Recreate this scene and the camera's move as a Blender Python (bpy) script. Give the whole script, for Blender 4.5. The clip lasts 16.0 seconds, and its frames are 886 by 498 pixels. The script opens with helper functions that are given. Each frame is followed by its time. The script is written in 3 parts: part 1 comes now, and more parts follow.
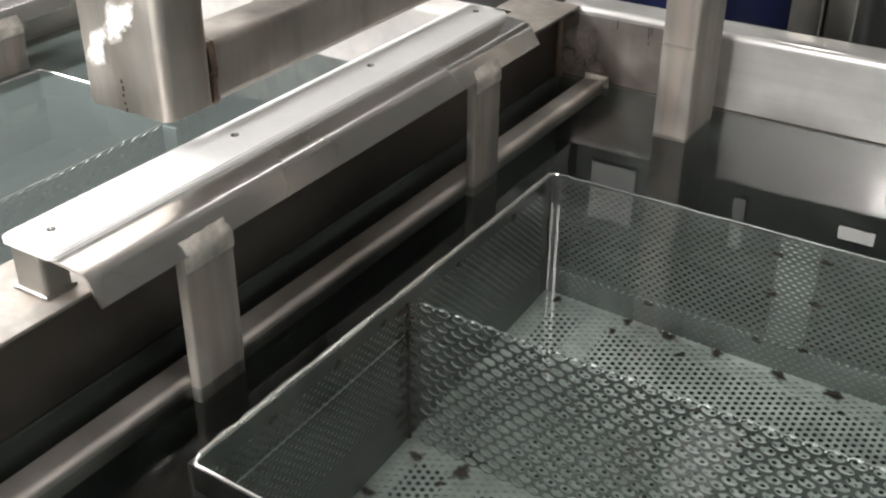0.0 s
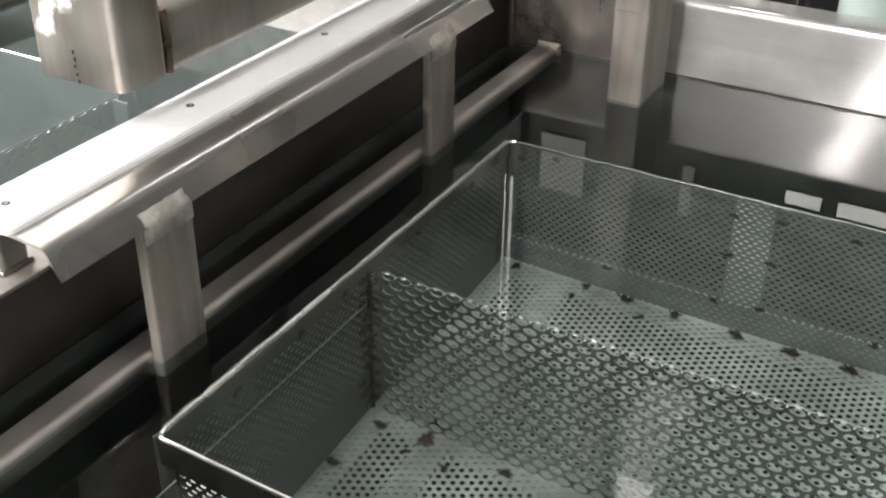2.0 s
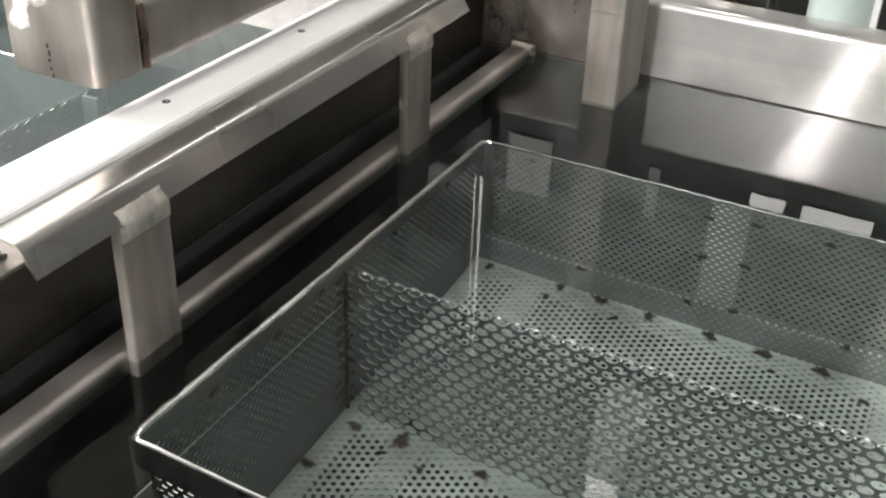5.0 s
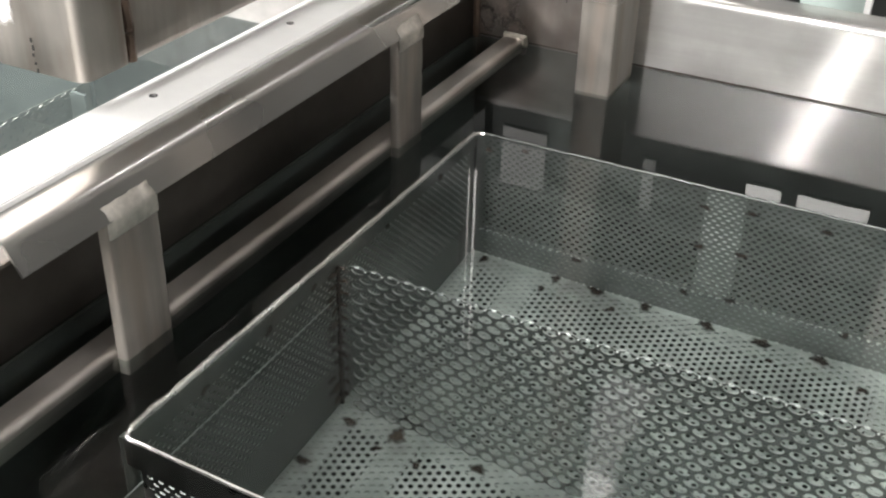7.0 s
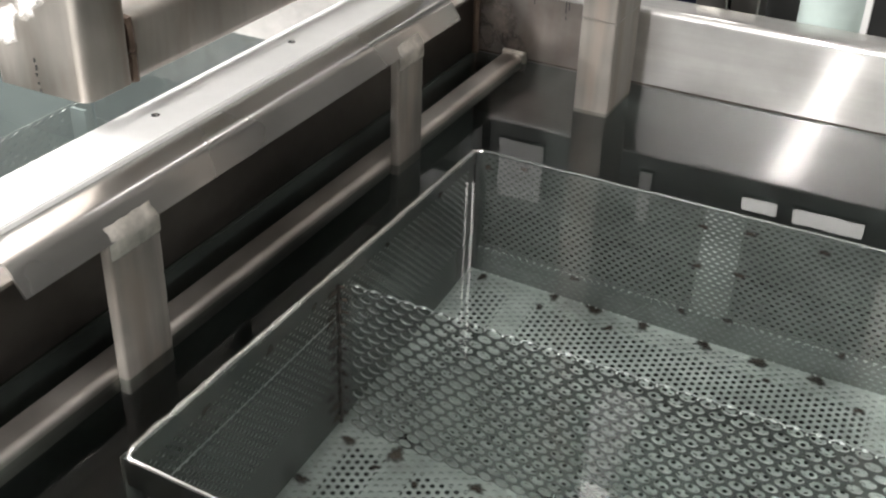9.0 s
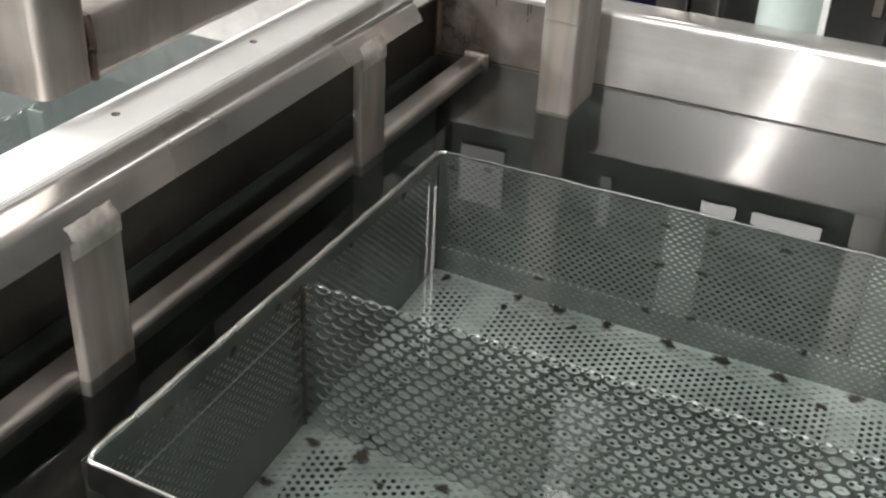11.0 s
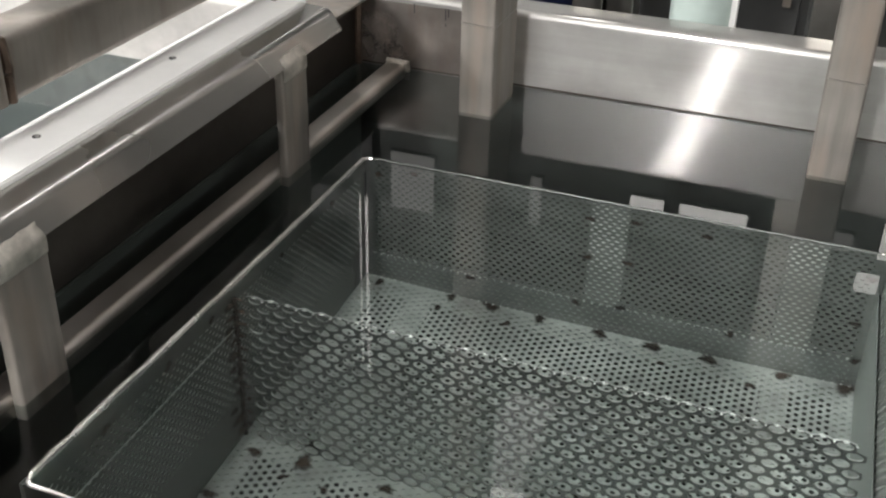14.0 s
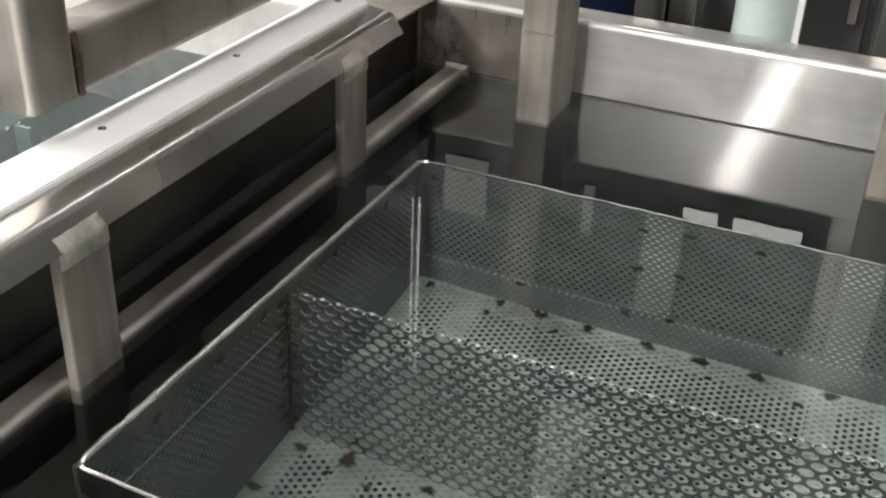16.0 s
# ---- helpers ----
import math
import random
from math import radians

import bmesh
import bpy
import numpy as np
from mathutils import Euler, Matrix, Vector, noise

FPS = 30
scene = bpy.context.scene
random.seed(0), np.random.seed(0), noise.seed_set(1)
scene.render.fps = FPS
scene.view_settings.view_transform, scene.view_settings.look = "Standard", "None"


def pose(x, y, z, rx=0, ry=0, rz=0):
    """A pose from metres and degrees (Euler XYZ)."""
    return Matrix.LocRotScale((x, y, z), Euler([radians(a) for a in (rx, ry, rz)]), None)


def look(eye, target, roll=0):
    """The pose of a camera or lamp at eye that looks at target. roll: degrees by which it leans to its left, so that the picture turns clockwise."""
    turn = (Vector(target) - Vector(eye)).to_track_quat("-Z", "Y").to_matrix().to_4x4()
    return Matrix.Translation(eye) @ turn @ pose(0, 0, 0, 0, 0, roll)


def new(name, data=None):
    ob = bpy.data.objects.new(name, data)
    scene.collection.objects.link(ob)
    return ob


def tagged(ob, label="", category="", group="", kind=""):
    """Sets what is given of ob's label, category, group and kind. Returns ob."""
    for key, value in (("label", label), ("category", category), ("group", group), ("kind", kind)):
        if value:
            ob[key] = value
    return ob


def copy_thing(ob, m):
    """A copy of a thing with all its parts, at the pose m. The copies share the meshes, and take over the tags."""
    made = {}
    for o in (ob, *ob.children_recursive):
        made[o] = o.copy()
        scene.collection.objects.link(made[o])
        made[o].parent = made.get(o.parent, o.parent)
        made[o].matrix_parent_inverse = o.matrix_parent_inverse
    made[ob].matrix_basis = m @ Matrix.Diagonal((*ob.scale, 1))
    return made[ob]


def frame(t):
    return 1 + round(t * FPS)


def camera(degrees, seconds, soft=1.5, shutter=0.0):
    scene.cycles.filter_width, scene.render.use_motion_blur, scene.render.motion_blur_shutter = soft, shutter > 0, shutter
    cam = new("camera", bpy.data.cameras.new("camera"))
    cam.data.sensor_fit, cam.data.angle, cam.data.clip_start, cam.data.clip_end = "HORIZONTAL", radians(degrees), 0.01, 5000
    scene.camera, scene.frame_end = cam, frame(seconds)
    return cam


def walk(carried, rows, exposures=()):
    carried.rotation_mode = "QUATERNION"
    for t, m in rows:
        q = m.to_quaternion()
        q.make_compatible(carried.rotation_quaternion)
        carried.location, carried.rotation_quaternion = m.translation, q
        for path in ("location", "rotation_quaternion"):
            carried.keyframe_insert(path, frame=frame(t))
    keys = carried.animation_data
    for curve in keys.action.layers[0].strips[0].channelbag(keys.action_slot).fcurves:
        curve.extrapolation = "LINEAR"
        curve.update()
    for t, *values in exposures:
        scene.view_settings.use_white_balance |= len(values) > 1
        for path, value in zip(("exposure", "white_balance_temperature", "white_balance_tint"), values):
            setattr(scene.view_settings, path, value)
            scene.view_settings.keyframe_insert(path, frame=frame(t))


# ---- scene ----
cam = camera(43.50, 16.0, soft=2.2)
PATH = [
    (0.0, (0.0231, 0.0089, 1.5353), (-0.6232, 1.0349, 0.8357), 0.28),
    (0.5, (0.0067, 0.0178, 1.5200), (-0.6313, 1.0331, 0.7976), -0.71),
    (1.0, (0.0091, 0.0188, 1.5148), (-0.6210, 1.0384, 0.7915), -1.23),
    (1.5, (0.0116, 0.0128, 1.5153), (-0.6048, 1.0425, 0.7942), -0.90),
    (2.0, (0.0133, 0.0002, 1.5259), (-0.5696, 1.0466, 0.8011), 0.55),
    (2.5, (0.0085, -0.0077, 1.5200), (-0.5589, 1.0521, 0.8024), 1.54),
    (3.0, (0.0028, -0.0104, 1.5210), (-0.5542, 1.0500, 0.7962), 1.77),
    (3.5, (0.0050, -0.0132, 1.5208), (-0.5440, 1.0561, 0.8031), 1.64),
    (4.0, (0.0006, -0.0117, 1.5220), (-0.5443, 1.0570, 0.8001), 2.36),
    (6.5, (-0.0071, 0.0077, 1.5210), (-0.5378, 1.0803, 0.7945), 1.74),
    (7.0, (-0.0067, 0.0073, 1.5124), (-0.5407, 1.0771, 0.7841), 1.52),
    (7.5, (-0.0089, 0.0083, 1.5234), (-0.5407, 1.0764, 0.7911), 1.89),
    (8.0, (-0.0090, 0.0070, 1.5255), (-0.5414, 1.0813, 0.8028), 1.94),
    (10.5, (-0.0205, 0.0072, 1.5236), (-0.5330, 1.0923, 0.8027), 2.75),
    (11.0, (-0.0167, 0.0044, 1.5152), (-0.5048, 1.1082, 0.8057), 2.82),
    (11.5, (-0.0129, -0.0001, 1.5299), (-0.4825, 1.1112, 0.8196), 2.98),
    (12.0, (-0.0138, 0.0001, 1.5285), (-0.4746, 1.1197, 0.8255), 2.67),
    (12.5, (-0.0029, 0.0014, 1.5244), (-0.4869, 1.1190, 0.8339), 1.92),
    (13.0, (-0.0018, 0.0036, 1.5355), (-0.4913, 1.1157, 0.8402), 2.20),
    (13.5, (0.0035, -0.0049, 1.5275), (-0.4664, 1.1229, 0.8439), 2.00),
    (14.0, (0.0001, -0.0087, 1.5188), (-0.4195, 1.1301, 0.8209), 1.38),
    (14.5, (0.0168, -0.0158, 1.5136), (-0.3916, 1.1261, 0.8140), 2.00),
    (15.0, (0.0063, -0.0114, 1.5139), (-0.4080, 1.1287, 0.8151), 1.97),
    (15.5, (-0.0049, -0.0049, 1.5195), (-0.4700, 1.1106, 0.8128), 1.60),
    (16.0, (-0.0005, -0.0155, 1.5245), (-0.4782, 1.1010, 0.8278), 2.33),
]
walk(cam, [(t, look(eye, target, roll)) for t, eye, target, roll in PATH],
     exposures=[(0.0, 0.12), (4.0, 0.24), (8.0, 0.24), (11.5, 0.12), (13.5, 0.02), (14.5, -0.05), (16.0, 0.0)])


# ------------------------------------------------------------------ world and lights
WATER = 0.90
world = bpy.data.worlds.new("hall_air")
world.use_nodes = True
world.node_tree.nodes["Background"].inputs[0].default_value = (0.80, 0.86, 0.90, 1)
world.node_tree.nodes["Background"].inputs[1].default_value = 0.05
scene.world = world
scene.view_settings.exposure = 0.0


def tube_lamp(x, y, z, wide, long, watts):
    """Area light of a ceiling fitting, pointing down, long side along y."""
    d = bpy.data.lights.new("ceiling_light", "AREA")
    d.shape, d.size, d.size_y, d.energy, d.color = "RECTANGLE", wide, long, watts, (1.0, 0.965, 0.950)
    ob = new("ceiling_light_glow", d)
    ob.matrix_basis = pose(x, y, z)
    return ob


# First and third lamps are inferred; the other four are added fill.
LAMPS = [(-2.9, 0.4, 3.1, 0.22, 3.4, 320), (-0.58, -0.9, 3.2, 0.06, 1.5, 22), (-0.76, -3.95, 3.0, 0.16, 3.2, 440), (1.9, 0.4, 3.2, 0.22, 1.8, 25), (-2.7, -4.1, 3.0, 0.15, 1.7, 60), (1.2, -4.1, 3.0, 0.15, 1.7, 80)]

for lamp_row in LAMPS:
    tube_lamp(*lamp_row)


# ------------------------------------------------------------------ materials
def material(name, base, rough=0.5, metal=0.0, grain=0.1, scale=40.0, stain=0.15, stain_scale=5.0, bump=0.02, stretch=(1, 1, 1), aniso=None, rough_var=0.1, tint=None):
    m = bpy.data.materials.new(name)
    m.use_nodes = True
    t, n = m.node_tree, m.node_tree.nodes
    p = n["Principled BSDF"]
    p.inputs["Metallic"].default_value = metal
    co = n.new("ShaderNodeTexCoord")
    mp = n.new("ShaderNodeMapping")
    mp.inputs["Scale"].default_value = stretch
    t.links.new(co.outputs["Object"], mp.inputs["Vector"])
    fine, big = n.new("ShaderNodeTexNoise"), n.new("ShaderNodeTexNoise")
    fine.inputs["Scale"].default_value, fine.inputs["Detail"].default_value = scale, 6
    big.inputs["Scale"].default_value, big.inputs["Detail"].default_value = stain_scale, 4
    t.links.new(mp.outputs[0], fine.inputs["Vector"])
    t.links.new(co.outputs["Object"], big.inputs["Vector"])
    mixes = []
    for tex, k in ((fine, grain), (big, stain)):
        r = n.new("ShaderNodeMapRange")
        r.inputs["From Min"].default_value, r.inputs["From Max"].default_value = 0.3, 0.7
        r.inputs["To Min"].default_value, r.inputs["To Max"].default_value = 1 - k, 1 + k
        t.links.new(tex.outputs["Fac"], r.inputs["Value"])
        mixes.append(r)
    mul = n.new("ShaderNodeMath")
    mul.operation = "MULTIPLY"
    t.links.new(mixes[0].outputs[0], mul.inputs[0])
    t.links.new(mixes[1].outputs[0], mul.inputs[1])
    col = n.new("ShaderNodeVectorMath")
    col.operation = "SCALE"
    col.inputs[0].default_value = base
    t.links.new(mul.outputs[0], col.inputs["Scale"])
    t.links.new(col.outputs[0], p.inputs["Base Color"])
    if tint:
        m2, tn, mx = n.new("ShaderNodeMapping"), n.new("ShaderNodeTexNoise"), n.new("ShaderNodeMix")
        m2.inputs["Scale"].default_value, m2.inputs["Location"].default_value = (1, 1, 0.25), (3.1, 1.7, 0.4)
        tn.inputs["Scale"].default_value, tn.inputs["Detail"].default_value = 26, 5
        t.links.new(co.outputs["Object"], m2.inputs["Vector"])
        t.links.new(m2.outputs[0], tn.inputs["Vector"])
        r2 = n.new("ShaderNodeMapRange")
        r2.inputs["From Min"].default_value, r2.inputs["From Max"].default_value, r2.inputs["To Max"].default_value = 0.48, 0.72, 0.75
        t.links.new(tn.outputs["Fac"], r2.inputs["Value"])
        mx.data_type = "RGBA"
        sock = [i for i in mx.inputs if i.type == "RGBA"]
        t.links.new(r2.outputs[0], mx.inputs["Factor"])
        t.links.new(col.outputs[0], sock[0])
        sock[1].default_value = (*tint, 1)
        t.links.new([o for o in mx.outputs if o.type == "RGBA"][0], p.inputs["Base Color"])
    rr = n.new("ShaderNodeMapRange")
    rr.inputs["From Min"].default_value, rr.inputs["From Max"].default_value = 0.3, 0.7
    rr.inputs["To Min"].default_value, rr.inputs["To Max"].default_value = max(0.02, rough - rough_var), min(1, rough + rough_var)
    t.links.new(big.outputs["Fac"], rr.inputs["Value"])
    t.links.new(rr.outputs[0], p.inputs["Roughness"])
    if bump:
        b = n.new("ShaderNodeBump")
        b.inputs["Strength"].default_value, b.inputs["Distance"].default_value = bump, 0.001
        t.links.new(fine.outputs["Fac"], b.inputs["Height"])
        t.links.new(b.outputs[0], p.inputs["Normal"])
    if aniso:
        p.inputs["Anisotropic"].default_value = 0.5
        v = n.new("ShaderNodeCombineXYZ")
        for k in range(3):
            v.inputs[k].default_value = aniso[k]
        t.links.new(v.outputs[0], p.inputs["Tangent"])
    return m


STEEL = material("mill_finish_steel", (0.45, 0.425, 0.39), 0.44, 1.0, 0.08, 60, 0.20, 11, 0.04, (1, 1, 0.08), rough_var=0.12, tint=(0.30, 0.25, 0.20))
STEEL_POST = material("stained_post_steel", (0.225, 0.21, 0.19), 0.55, 0.5, 0.20, 60, 0.25, 11, 0.04, (1, 1, 0.08), rough_var=0.12, tint=(0.26, 0.21, 0.17))
STEEL_WALL = material("brushed_steel_wall", (0.76, 0.75, 0.73), 0.44, 1.0, 0.06, 70, 0.13, 14, 0.03, (0.06, 1, 1), aniso=(0, 0, 1), rough_var=0.06)
STEEL_BAR = material("dull_drawn_steel", (0.54, 0.51, 0.48), 0.42, 1.0, 0.05, 60, 0.2, 9, 0.03, (1, 0.08, 1), rough_var=0.08)
STEEL_RAIL = material("bright_rolled_steel", (0.60, 0.59, 0.575), 0.29, 1.0, 0.03, 90, 0.08, 5, 0.015, (1, 0.05, 1), rough_var=0.06)
STEEL_DARK = material("dull_tank_steel", (0.30, 0.29, 0.27), 0.35, 1.0, 0.05, 50, 0.15, 5, 0.03)
STEEL_MATTE = material("matte_grey_steel", (0.46, 0.45, 0.43), 0.72, 0.3, 0.06, 60, 0.2, 8, 0.03)
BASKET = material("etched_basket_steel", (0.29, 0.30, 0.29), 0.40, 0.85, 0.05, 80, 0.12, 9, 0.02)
# Floor and strips: paler basket steel, lamplight from above put into the colour.
BASKET_FLOOR = material("lit_basket_floor", (0.69, 0.72, 0.70), 0.50, 0.55, 0.10, 60, 0.40, 7, 0.03)
# Left side: the same basket steel, its shade put into a darker colour.
BASKET_SIDE = material("shaded_basket_side", (0.125, 0.135, 0.128), 0.45, 0.9, 0.05, 80, 0.12, 9, 0.02)
DIVIDER = material("dark_divider_steel", (0.27, 0.28, 0.275), 0.33, 1.0, 0.05, 80, 0.12, 9, 0.02)
# Partition and farther stubs: shade under the rail put into the steel's colour.
PARTITION = material("dark_brown_rail_shade", (0.13, 0.12, 0.108), 0.45, 1.0, 0.06, 50, 0.18, 6, 0.03)
# Tank below the water: its shade is put into these two dark colours.
SIDE_LINER = material("grey_green_side_shade", (0.085, 0.094, 0.088), 0.5, 0.0, 0.1, 40, 0.25, 7, 0.03)
LINER = material("dark_tank_shade", (0.055, 0.060, 0.057), 0.5, 0.0, 0.1, 40, 0.2, 5, 0.03)
# Near side: basket steel again, coloured almost black for its shaded look.
NEAR_SHEET = material("shaded_near_sheet", (0.075, 0.08, 0.077), 0.32, 1.0, 0.06, 60, 0.2, 9, 0.02)
FOLD = material("grey_fold_sheet", (0.30, 0.315, 0.31), 0.5, 0.6, 0.10, 90, 0.3, 14, 0.03, (1, 1, 0.15))
PALE = material("pale_pickled_steel", (0.27, 0.29, 0.28), 0.55, 0.5, 0.04, 60, 0.1, 6, 0.02)
# Glints on hole edges, folds and tops are put into these pale colours.
BASKET_EDGE = material("pale_glint", (0.62, 0.64, 0.63), 0.45, 0.6, 0.05, 80, 0.1, 9, 0.0)
CUT_EDGE = material("cut_edge_glint", (0.70, 0.71, 0.70), 0.36, 0.85, 0.10, 120, 0.25, 60, 0.05)
CUT_NUB = material("white_nub_glint", (0.93, 0.94, 0.93), 0.5, 0.2, 0.03, 80, 0.1, 60, 0.0)
WIRE = material("polished_wire", (0.88, 0.88, 0.86), 0.20, 1.0, 0.05, 60, 0.1, 12, 0.3)
RUST = material("rust_and_meniscus", (0.035, 0.026, 0.02), 0.9, 0.0, 0.4, 200, 0.4, 60, 0.2)
BROWN = material("heat_brown_steel", (0.15, 0.11, 0.085), 0.45, 0.8, 0.2, 90, 0.3, 25, 0.1)
# End wall's corner: shade put into the colour together with brown heat tint.
DULL = material("shaded_heat_tinted_steel", (0.18, 0.163, 0.148), 0.50, 0.85, 0.08, 60, 0.25, 12, 0.03, rough_var=0.1, tint=(0.17, 0.13, 0.105))
WELD_PALE = material("ground_pale_weld", (0.60, 0.57, 0.52), 0.46, 0.85, 0.12, 140, 0.25, 40, 0.3)
WELD = material("weld_bead", (0.70, 0.66, 0.60), 0.36, 1.0, 0.15, 140, 0.3, 40, 0.4)
PLASTIC = material("white_plastic", (0.76, 0.76, 0.75), 0.38, 0.0, 0.02, 60, 0.03, 6, 0.03)
HOLE = material("screw_recess", (0.03, 0.03, 0.03), 0.6)
INK = material("black_ink", (0.02, 0.02, 0.02), 0.6)
CONCRETE = material("hall_floor", (0.30, 0.30, 0.29), 0.6, 0, 0.1, 30, 0.2, 2, 0.05)
PAINT = material("hall_wall_paint", (0.28, 0.285, 0.28), 0.7, 0, 0.03, 30, 0.08, 1, 0.02)
PAINT_LIGHT = material("west_wall_paint", (0.34, 0.345, 0.34), 0.7, 0, 0.03, 30, 0.08, 1, 0.02)
CABINET = material("dark_cabinet_paint", (0.035, 0.036, 0.035), 0.45, 0, 0.1, 40, 0.2, 3, 0.02)
BLUE = material("blue_drum_paint", (0.007, 0.012, 0.055), 0.35, 0, 0.05, 40, 0.1, 3, 0.02)
CURTAIN = material("pale_green_panel", (0.42, 0.50, 0.47), 0.35, 0, 0.05, 40, 0.1, 3, 0.02)
WHITE = material("white_enamel", (0.82, 0.82, 0.80), 0.5, 0, 0.02, 40, 0.04, 3, 0.01)


def add_sheen(m, share, rough, brushed, grain):
    """A second, sharper reflection on a metal: brushed steel that is partly polished."""
    t, n = m.node_tree, m.node_tree.nodes
    p = n["Principled BSDF"]
    g, mix = n.new("ShaderNodeBsdfAnisotropic"), n.new("ShaderNodeMixShader")
    g.inputs["Roughness"].default_value, g.inputs["Color"].default_value = rough, (0.68, 0.67, 0.65, 1)
    g.inputs["Anisotropy"].default_value = brushed
    v = n.new("ShaderNodeCombineXYZ")
    for k in range(3):
        v.inputs[k].default_value = grain[k]
    t.links.new(v.outputs[0], g.inputs["Tangent"])
    mix.inputs["Fac"].default_value = share
    t.links.new(p.outputs[0], mix.inputs[1])
    t.links.new(g.outputs[0], mix.inputs[2])
    t.links.new(mix.outputs[0], n["Material Output"].inputs["Surface"])


add_sheen(STEEL_WALL, 0.58, 0.095, 0.25, (1, 0, 0))
add_sheen(STEEL_RAIL, 0.45, 0.13, 0.0, (0, 1, 0))


def water_material(name, tint, milk=0.0):
    m = bpy.data.materials.new(name)
    m.use_nodes = True
    t, n = m.node_tree, m.node_tree.nodes
    n.remove(n["Principled BSDF"])
    below, gloss, fres, g = n.new("ShaderNodeBsdfRefraction"), n.new("ShaderNodeBsdfAnisotropic"), n.new("ShaderNodeFresnel"), n.new("ShaderNodeMixShader")
    below.inputs["IOR"].default_value, below.inputs["Roughness"].default_value = 1.333, 0.0
    below.inputs["Color"].default_value = (*tint, 1)
    gloss.inputs["Roughness"].default_value, gloss.inputs["Color"].default_value = 0.0, (0.95, 0.95, 0.95, 1)
    fres.inputs["IOR"].default_value = 1.333
    t.links.new(fres.outputs[0], g.inputs["Fac"])
    t.links.new(below.outputs[0], g.inputs[1])
    t.links.new(gloss.outputs[0], g.inputs[2])
    t.links.new(g.outputs[0], n["Material Output"].inputs["Surface"])
    if milk:
        d, mix = n.new("ShaderNodeBsdfDiffuse"), n.new("ShaderNodeMixShader")
        d.inputs["Color"].default_value = (0.10, 0.122, 0.118, 1)
        mix.inputs["Fac"].default_value = milk
        t.links.new(g.outputs[0], mix.inputs[1])
        t.links.new(d.outputs[0], mix.inputs[2])
        t.links.new(mix.outputs[0], n["Material Output"].inputs["Surface"])
    co, no, b = n.new("ShaderNodeTexCoord"), n.new("ShaderNodeTexNoise"), n.new("ShaderNodeBump")
    no.inputs["Scale"].default_value = 9
    b.inputs["Strength"].default_value, b.inputs["Distance"].default_value = 0.02, 0.002
    t.links.new(co.outputs["Object"], no.inputs["Vector"])
    t.links.new(no.outputs["Fac"], b.inputs["Height"])
    for node in (below, gloss, fres):
        t.links.new(b.outputs[0], node.inputs["Normal"])
    return m


def glow_material(name, colour, strength, base=0.8):
    m = bpy.data.materials.new(name)
    m.use_nodes = True
    p = m.node_tree.nodes["Principled BSDF"]
    p.inputs["Base Color"].default_value = (base, base, base, 1)
    p.inputs["Emission Color"].default_value, p.inputs["Emission Strength"].default_value = (*colour, 1), strength
    return m


def spot_material(name, colour, halo):
    """A burnt or painted spot, dense in its middle, that thins out unevenly to a brownish edge."""
    m = material(name, colour, 0.85, 0.0, 0.3, 200, 0.3, 60, 0.1, tint=halo)
    t, n = m.node_tree, m.node_tree.nodes
    at, no, co = n.new("ShaderNodeAttribute"), n.new("ShaderNodeTexNoise"), n.new("ShaderNodeTexCoord")
    at.attribute_name = "burn"
    no.inputs["Scale"].default_value, no.inputs["Detail"].default_value = 220, 4
    t.links.new(co.outputs["Object"], no.inputs["Vector"])
    a1, a2 = n.new("ShaderNodeMath"), n.new("ShaderNodeMapRange")
    a1.operation = "ADD"
    t.links.new(at.outputs["Fac"], a1.inputs[0])
    t.links.new(no.outputs["Fac"], a1.inputs[1])
    a2.inputs["From Min"].default_value, a2.inputs["From Max"].default_value = 0.50, 1.02
    a2.inputs["To Max"].default_value = 0.96
    t.links.new(a1.outputs[0], a2.inputs["Value"])
    t.links.new(a2.outputs[0], n["Principled BSDF"].inputs["Alpha"])
    return m


CHALK = spot_material("uneven_white_patch", (0.85, 0.83, 0.79), (0.78, 0.74, 0.66))
HEAT = spot_material("heat_tint_and_shade", (0.10, 0.083, 0.072), (0.15, 0.13, 0.115))
SPOT = spot_material("burnt_weld_spot", (0.040, 0.030, 0.024), (0.10, 0.07, 0.05))
WATER_MAT = water_material("clear_wash_water", (0.58, 0.63, 0.61))
WATER_GREEN = water_material("soapy_green_water", (0.56, 0.62, 0.61), 0.4)
TUBE_GLOW = glow_material("lit_tube", (1.0, 0.97, 0.93), 12.0)


# ------------------------------------------------------------------ mesh helpers
def link(name, bm, mat, parent=None, label="", smooth=False):
    me = bpy.data.meshes.new(name)
    bm.normal_update()
    bm.to_mesh(me)
    bm.free()
    me.materials.append(mat)
    if smooth:
        for poly in me.polygons:
            poly.use_smooth = True
        me.set_sharp_from_angle(angle=radians(40))
    ob = new(name, me)
    if parent:
        ob.parent = parent
    if label:
        ob["label"] = label
    return ob


def part(name, bm, mat, parent, label="", smooth=False):
    return link(name, bm, mat, parent, label, smooth)


def thing(name, label, category, group="", kind=""):
    return tagged(new(name), label, category, group, kind)


